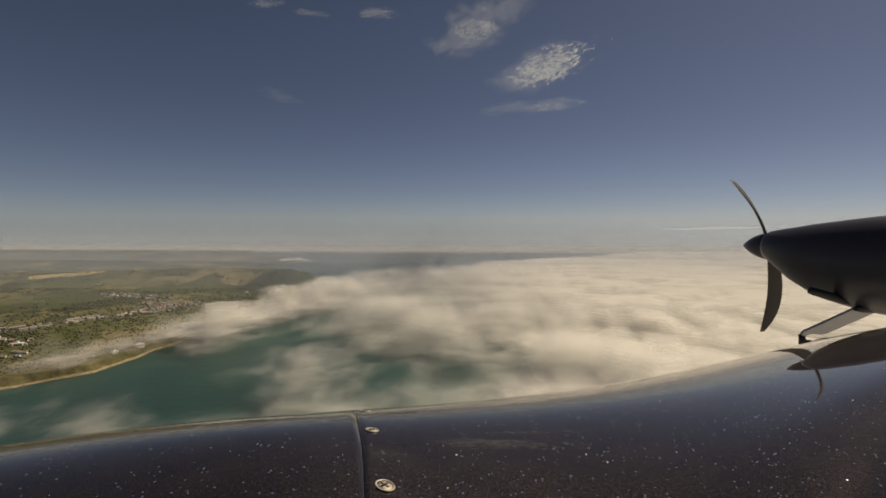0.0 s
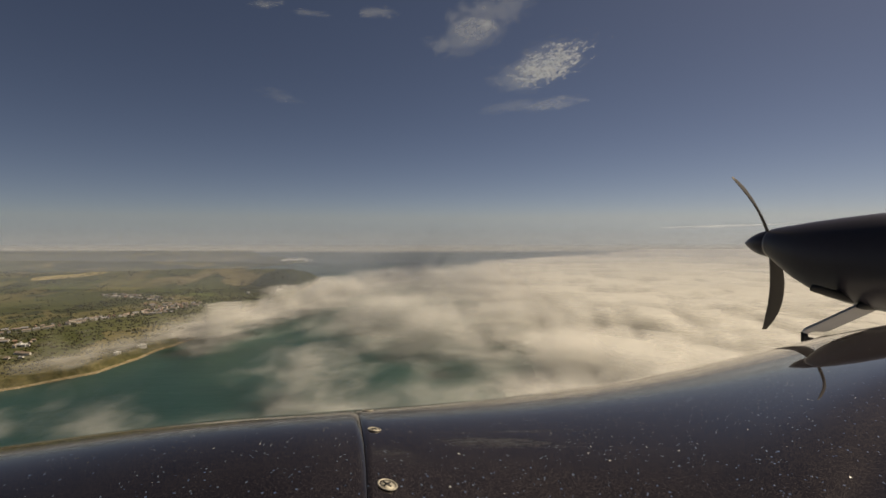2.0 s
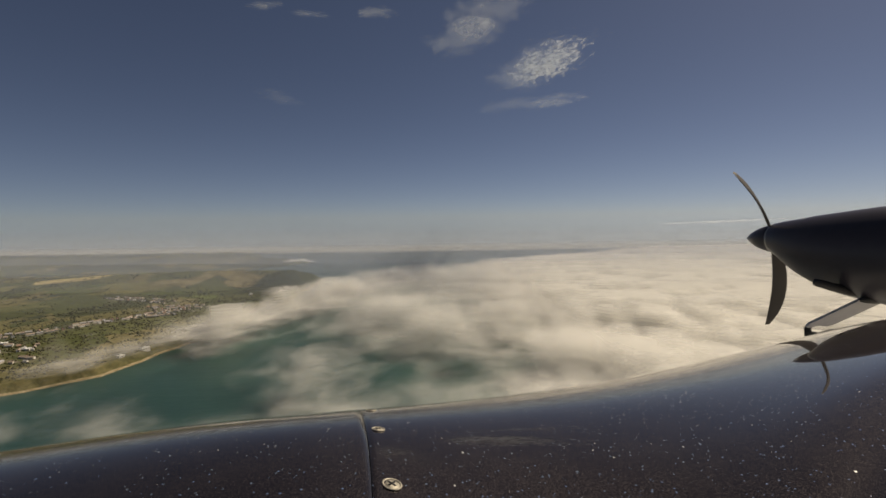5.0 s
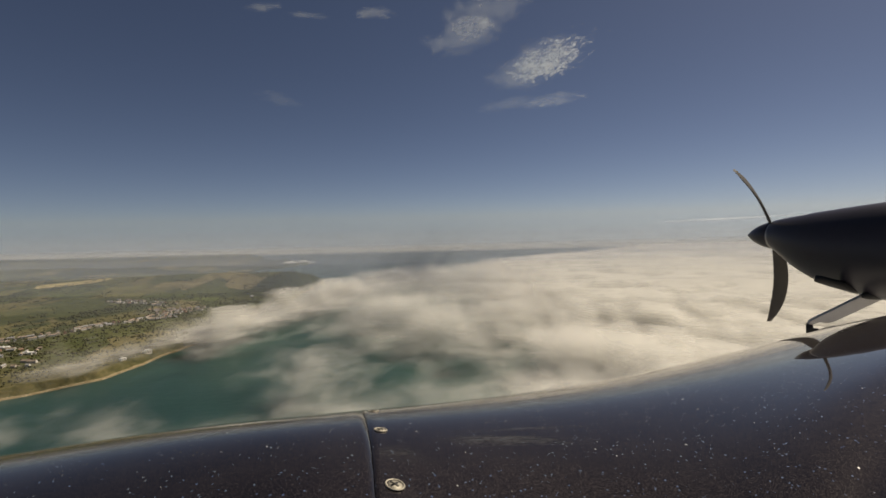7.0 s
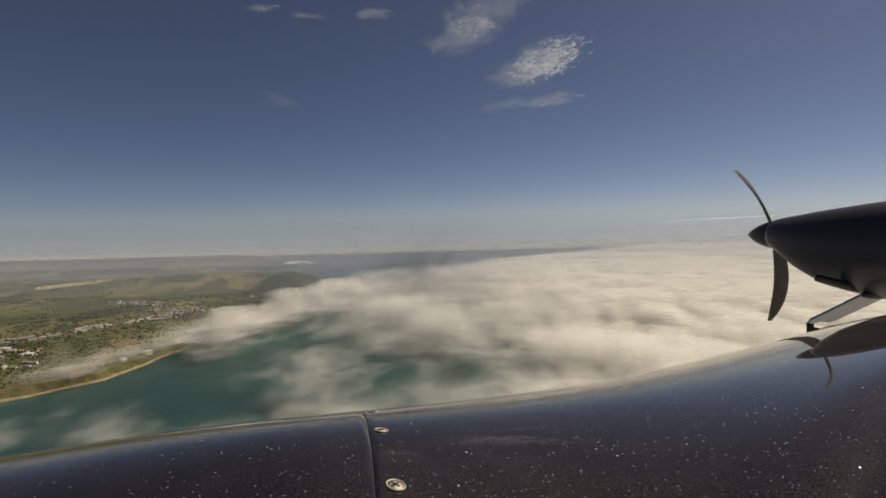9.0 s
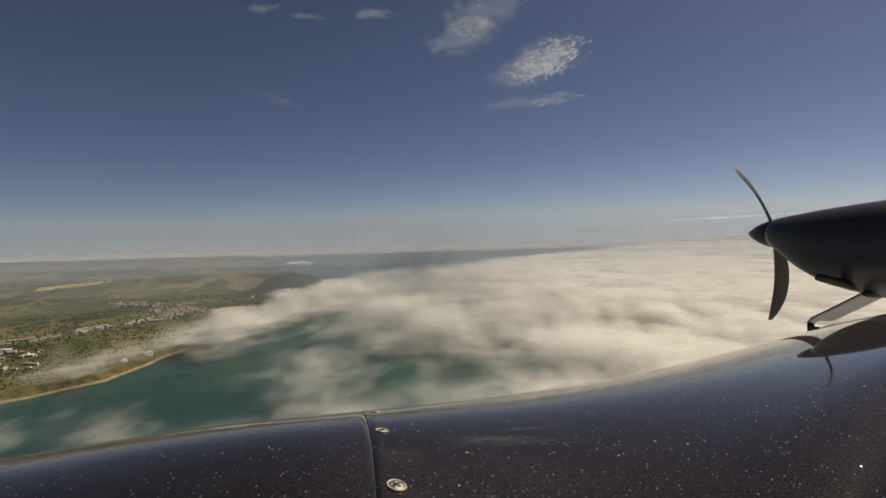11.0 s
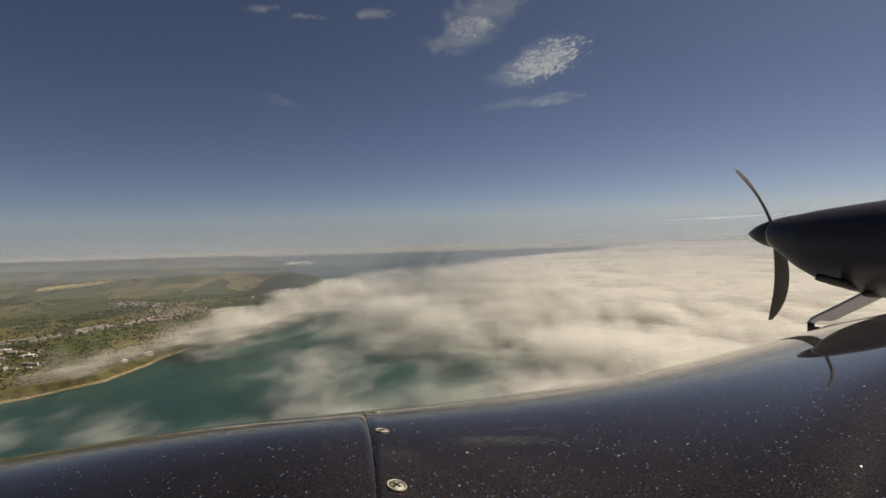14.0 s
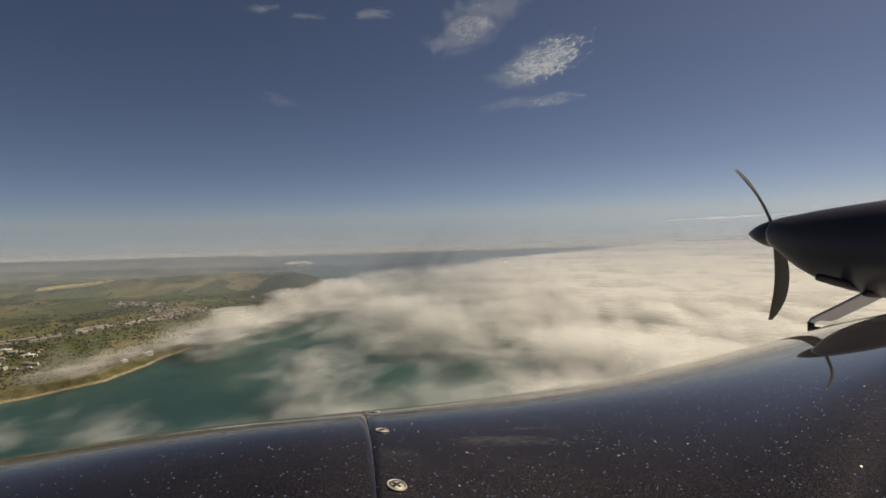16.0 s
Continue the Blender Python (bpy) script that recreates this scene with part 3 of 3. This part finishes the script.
def plate(outline, y, thick, bevel):
    """A flat piece cut to an outline (x, z), with rounded edges."""
    bm = bmesh.new()
    near = [bm.verts.new((x, y, z)) for x, z in outline]
    far = [bm.verts.new((x + 0.02, y + thick, z + 0.012)) for x, z in outline]
    bm.faces.new(near)
    bm.faces.new(list(reversed(far)))
    for k in range(len(near)):
        m_ = (k + 1) % len(near)
        bm.faces.new((near[k], far[k], far[m_], near[m_]))
    bmesh.ops.recalc_face_normals(bm, faces=bm.faces)
    bmesh.ops.bevel(bm, geom=[e for e in bm.edges], offset=bevel, segments=2, affect="EDGES", clamp_overlap=True)
    return bm


strut = flat_shade(part("strut", plate(((3.82, -0.30), (3.58, -0.372), (3.30, -0.512), (3.135, -0.592), (3.112, -0.618), (3.118, -0.640), (3.142, -0.645), (3.168, -0.620), (3.215, -0.606), (3.290, -0.612), (3.343, -0.598), (3.56, -0.497), (3.90, -0.335)), 3.9, 0.034, 0.003), STRUT_PAINT, aircraft, "light grey slanting flat strut with a kinked foot"))
part("bracket", tube([Vector(p) for p in ((3.92, 3.88, -0.345), (3.70, 3.88, -0.362), (3.60, 3.88, -0.372), (3.555, 3.88, -0.378))], (0.060, 0.046, 0.034, 0.016), 14), RUBBER, strut, "dark upper bracket")
part("foot_block", plate(((3.092, -0.622), (3.148, -0.630), (3.150, -0.668), (3.205, -0.672), (3.205, -0.716), (3.095, -0.716)), 3.885, 0.04, 0.005), RUBBER, strut, "dark worn foot")
part("foot_link", tube([Vector(p) for p in ((3.18, 3.88, -0.682), (3.24, 3.88, -0.666), (3.32, 3.88, -0.650), (3.39, 3.88, -0.652), (3.44, 3.88, -0.668))], (0.012, 0.018, 0.022, 0.020, 0.010), 10), RUBBER, strut, "dark foot link")

# ---- the coast: fields, chalk cliffs, town, trees ----
dice = random.Random(7)


def ground_z(x, y):
    z, d = land_height(np.array([float(x)]), np.array([float(y)]))
    return float(z[0]), float(d[0])


def field_earth(name, colour):
    n = Nodes(name)
    p = n.place()
    rows = n.noise(n.add("Mapping", Vector=p, Rotation=(0, 0, 0.5), Scale=(1, 0.12, 1)).outputs[0], 1 / 7.0, 4)
    patch = n.noise(p, 1 / 60.0, 5, 0.6)
    c = n.mix(n.math("MULTIPLY", n.math("ADD", rows, patch), 0.5), [v * 0.7 for v in colour], [v * 1.25 for v in colour])
    return n.end(n.add("BsdfPrincipled", Base_Color=c, Roughness=0.95, Specular_IOR_Level=0.1).outputs[0])


FIELD_EARTHS = [field_earth(k, c) for k, c in (("straw_field", (0.36, 0.30, 0.14)), ("young_crop_field", (0.105, 0.125, 0.036)), ("pasture", (0.075, 0.092, 0.028)), ("olive_pasture", (0.125, 0.120, 0.044)), ("fallow_field", (0.17, 0.145, 0.07)))]


def field(centre, along, across, turn, material):
    k = np.linspace(-1, 1, 14)
    a, b = np.meshgrid(k, k)
    wob = 1 + 0.08 * np.sin(3 * a + centre[0]) * b
    ca, sa = math.cos(turn), math.sin(turn)
    u, v = a * along / 2 * wob, b * across / 2 * wob
    x, y = centre[0] + u * ca - v * sa, centre[1] + u * sa + v * ca
    z, d = land_height(x, y)
    if d.min() < 40:
        return
    linked("field", grid_mesh("field", np.stack([x, y, z + 0.8], -1)), material, land)


field((-1560, 1930), 260, 90, 0.35, FIELD_EARTHS[0])
for i in range(9):
    for j in range(7):
        cx = -820 - 190 * i + 40 * dice.uniform(-1, 1) - 30 * j
        cy = 1600 + 125 * j + 40 * i + 25 * dice.uniform(-1, 1)
        if dice.random() < 0.30 or (cx > -1000 and cy > 1800) or math.hypot(cx + 1560, (cy - 1930) * 2) < 230:
            continue
        field((cx, cy), 165 * dice.uniform(0.6, 1.05), 95 * dice.uniform(0.5, 1.05), 0.22 + dice.uniform(-0.12, 0.12), dice.choice(FIELD_EARTHS[1:] + FIELD_EARTHS[2:4]))

CHALK = plain("chalk", (0.92, 0.91, 0.88), 0.9, grain=0.08, vary=0.18, relief=0.5)


def chalk_cliff(start, end, height, seed):
    """An upright white face, broken by gullies, with a ragged rim."""
    rows = []
    ax, ay = start
    bx, by = end
    for f in np.linspace(0, 1, 60):
        x, y = ax + (bx - ax) * f, ay + (by - ay) * f
        jag = 6 * noise.noise((f * 17, seed, 0.5)) + 3 * noise.noise((f * 46, seed, 2.5))
        h = height * (0.72 + 0.4 * noise.noise((f * 7, seed, 5.5))) * min(1, 6 * f + 0.25, 5 * (1 - f) + 0.15)
        rows.append([(x + jag, y + 9 + jag, -1), (x + jag, y + jag, 0.2), (x + 0.6 * jag, y + 2 + 0.6 * jag, h * 0.5), (x, y + 5, h), (x, y + 12, h + 0.8), (x - 14, y + 40, h * 0.9), (x - 14, y + 60, -1)])
    return grid_mesh("chalk_cliff", np.array(rows))


tagged(linked("chalk_cliff", chalk_cliff((-1150, 3235), (-985, 3420), 36, 1.3), CHALK, None), "bright white chalk cliffs on the far point", "cliff", kind="structure")
tagged(linked("chalk_cliff", chalk_cliff((-1330, 2700), (-1290, 2790), 9, 4.1), CHALK, None), "low pale cliffs on the far shore of the bay", "cliff", kind="structure")
tagged(linked("sea_stack", chalk_cliff((-976, 3424), (-962, 3432), 16, 8.1), CHALK, None), "white chalk sea stack off the far point", "rock")

WALLS = [plain(k, c, 0.85, grain=0.9, vary=0.12, relief=0.02) for k, c in (("white_render", (0.62, 0.60, 0.55)), ("cream_render", (0.50, 0.46, 0.39)), ("red_brick", (0.36, 0.24, 0.18)), ("grey_stone", (0.42, 0.39, 0.34)))]
ROOFS = [plain(k, c, 0.8, grain=1.5, vary=0.25, relief=0.03) for k, c in (("grey_slate", (0.30, 0.30, 0.30)), ("clay_tile", (0.36, 0.23, 0.16)), ("brown_tile", (0.30, 0.24, 0.19)), ("pale_sheet_roof", (0.66, 0.66, 0.64)))]
GLASS = plain("dark_window_glass", (0.03, 0.035, 0.04), 0.15, grain=0.5)


def box(bm, x0, x1, y0, y1, z0, z1):
    vs = [bm.verts.new(v) for v in ((x0, y0, z0), (x1, y0, z0), (x1, y1, z0), (x0, y1, z0), (x0, y0, z1), (x1, y0, z1), (x1, y1, z1), (x0, y1, z1))]
    for f in ((0, 3, 2, 1), (4, 5, 6, 7), (0, 1, 5, 4), (1, 2, 6, 5), (2, 3, 7, 6), (3, 0, 4, 7)):
        bm.faces.new([vs[k] for k in f])


def house(length, depth, eaves, rise, wall, roof, label):
    thing = new("house")
    tagged(thing, label, "house", "houses of the seaside town")
    hl, hd = length / 2, depth / 2
    bm = bmesh.new()
    box(bm, -hl, hl, -hd, hd, -2.5, eaves)
    for x in (-hl, hl):
        tri = [bm.verts.new(v) for v in ((x, -hd, eaves), (x, hd, eaves), (x, 0, eaves + rise))]
        bm.faces.new(tri)
    flat_shade(part("walls", bm, wall, thing))
    bm = bmesh.new()
    o, t = 0.45, 0.22
    for side in (-1, 1):
        a = [(-hl - o, side * (hd + o), eaves - 0.25), (hl + o, side * (hd + o), eaves - 0.25), (hl + o, 0, eaves + rise), (-hl - o, 0, eaves + rise)]
        low, high = [bm.verts.new(v) for v in a], [bm.verts.new((x, y, z + t)) for x, y, z in a]
        bm.faces.new(low), bm.faces.new(high)
        for k in range(4):
            bm.faces.new((low[k], low[(k + 1) % 4], high[(k + 1) % 4], high[k]))
    bmesh.ops.recalc_face_normals(bm, faces=bm.faces)
    flat_shade(part("roof", bm, roof, thing))
    bm = bmesh.new()
    box(bm, hl * 0.55, hl * 0.55 + 0.9, -0.4, 0.5, eaves + rise * 0.4, eaves + rise + 1.3)
    flat_shade(part("chimney", bm, WALLS[2], thing))
    return thing


MODELS = [house(6.4, 4.8, 3.3, 1.7, WALLS[0], ROOFS[0], "white rendered house with a grey slate roof"),
          house(7.2, 5.0, 3.4, 1.8, WALLS[1], ROOFS[2], "cream house with a brown tiled roof"),
          house(6, 4.8, 3.2, 1.8, WALLS[2], ROOFS[1], "red brick house with a clay tile roof"),
          house(12, 5, 3.5, 1.7, WALLS[3], ROOFS[0], "long grey stone terrace under slate"),
          house(15, 5.2, 3.6, 1.7, WALLS[0], ROOFS[2], "long white terrace with a brown tiled roof")]
spots = []
for line, rows in zip(STREETS, ((-16, 10), (-15, 11, 34), (-14, 12), (-14, 13), (-20, 16), (-30, -12, 10, 30), (-24, -8, 14))):
    for (ax, ay), (bx, by) in zip(line, line[1:]):
        run, turn = math.hypot(bx - ax, by - ay), math.atan2(by - ay, bx - ax)
        for off in rows:
            at = dice.uniform(2, 10)
            while at < run:
                side = off + dice.uniform(-4, 4)
                x, y = ax + math.cos(turn) * at - math.sin(turn) * side, ay + math.sin(turn) * at + math.cos(turn) * side
                if dice.random() < 0.72 and ground_z(x, y)[1] > 30:
                    spots.append((x, y, turn + dice.choice((0, 0, 0, math.pi / 2)) + dice.uniform(-0.15, 0.15)))
                at += dice.uniform(10, 19)
dice.shuffle(spots)
for k, (x, y, turn) in enumerate(spots[:300]):
    z, d = ground_z(x, y)
    m = Matrix.Translation((x, y, z)) @ Matrix.Rotation(turn, 4, "Z")
    if k < len(MODELS):
        MODELS[k].matrix_basis = m
    else:
        copy_thing(MODELS[dice.choice((0, 0, 1, 1, 2, 3, 4, 4))], m)


def seafront_block(at, length, depth, height, turn, wall, label):
    """A large flat-roofed building: body, parapet roof, rows of windows on its seaward face."""
    z, d = ground_z(*at)
    thing = new("seafront_building")
    tagged(thing, label, "building")
    thing.matrix_basis = Matrix.Translation((at[0], at[1], z)) @ Matrix.Rotation(turn, 4, "Z")
    bm = bmesh.new()
    box(bm, -length / 2, length / 2, -depth / 2, depth / 2, -4, height)
    flat_shade(part("walls", bm, wall, thing))
    bm = bmesh.new()
    box(bm, -length / 2 - 0.4, length / 2 + 0.4, -depth / 2 - 0.4, depth / 2 + 0.4, height, height + 0.7)
    box(bm, -length * 0.2, length * 0.1, -depth * 0.2, depth * 0.2, height + 0.7, height + 2.6)
    flat_shade(part("roof", bm, ROOFS[3], thing))
    for floor_no in range(max(1, int(height // 3.2))):
        for k in range(int(length // 5)):
            x = -length / 2 + 2.5 + 5 * k
            bm = bmesh.new()
            box(bm, x - 0.9, x + 0.9, -depth / 2 - 0.06, -depth / 2 + 0.2, 0.9 + 3.2 * floor_no, 2.5 + 3.2 * floor_no)
            flat_shade(part("window", bm, GLASS, thing))


for at, size, turn, wall, label in (((-606, 852), (11, 6, 4), 1.35, WALLS[0], "white seafront hotel on the low cliff"), ((-594, 905), (16, 7, 4), 1.2, WALLS[0], "white seafront hotel on the low cliff"),
                                    ((-582, 985), (12, 7, 5), 1.3, WALLS[1], "cream apartment block above the beach"), ((-816, 885), (20, 10, 4), 0.3, WALLS[0], "long pale hall with a light flat roof"),
                                    ((-901, 925), (22, 11, 4), 0.5, WALLS[0], "long pale hall with a light flat roof"), ((-690, 1640), (10, 7, 5), 1.0, WALLS[0], "white building among the trees")):
    seafront_block(at, *size, turn, wall, label)


def leafy():
    n = Nodes("tree_leaves")
    p = n.place()
    shade = n.add("NewGeometry").outputs["Random Per Island"]
    spots_ = n.noise(p, 0.5, 4, 0.7)
    c = n.mix(shade, (0.062, 0.066, 0.030), (0.120, 0.118, 0.054))
    c = n.mix(n.grey(spots_, 0.35, 0.65), n.mix(1.0, c, (0.6, 0.6, 0.6), "MULTIPLY"), c)
    return n.end(n.add("BsdfPrincipled", Base_Color=c, Roughness=0.9, Specular_IOR_Level=0.1, Normal=n.bump(spots_, 1.0)).outputs[0])


def treetops(count):
    """Crowns of woods, hedges and gardens: many uneven clumps."""
    rng = np.random.default_rng(5)
    bm = bmesh.new()
    bmesh.ops.create_icosphere(bm, subdivisions=1, radius=1.0)
    base = np.array([v.co[:] for v in bm.verts])
    tris = np.array([[v.index for v in f.verts] for f in bm.faces])
    bm.free()
    n = count * 14
    y = np.exp(rng.uniform(math.log(700), math.log(2500), n))
    x = rng.uniform(-1.25, -0.22, n) * y
    z, d = land_height(x, y)
    woods = smooth(0.53, 0.62, 0.5 * fbm(x, y, 150, 3, 91) + 0.5 * fbm(x, y, 45, 2, 95) + 0.12 * np.exp(-((y - 1960) / 170) ** 2) * smooth(-900, -640, x))
    u, v = x * 0.97 + y * 0.24, -x * 0.24 + y * 0.97
    hedge = (np.abs((u / 165) % 1 - 0.5) > 0.475) | (np.abs((v / 105) % 1 - 0.5) > 0.465)
    chance = np.maximum(woods * 0.6, hedge * 0.35) + 0.22 * smooth(1750, 1450, y) * smooth(20, 50, d) * smooth(620, 300, d)
    keep = np.flatnonzero((d > 22) & (rng.uniform(0, 1, n) < chance))[:count]
    x, y, z = x[keep], y[keep], z[keep]
    size = rng.uniform(1.1, 2.5, len(keep)) * (1 + 0.0003 * (y - 700))
    jig = 1 + rng.uniform(-0.32, 0.32, (len(keep), len(base), 1))
    pts = base[None] * jig * size[:, None, None] * np.array([1, 1, 0.85])
    pts += np.stack([x, y, z + size * 0.55], -1)[:, None, :]
    faces = (tris[None] + (np.arange(len(keep)) * len(base))[:, None, None]).reshape(-1, 3)
    m = bpy.data.meshes.new("woodland")
    m.from_pydata(pts.reshape(-1, 3).tolist(), [], faces.tolist())
    return m


tagged(linked("woodland", treetops(7000), leafy(), None), "dark green trees of woods, hedgerows and gardens", "trees", kind="stuff")
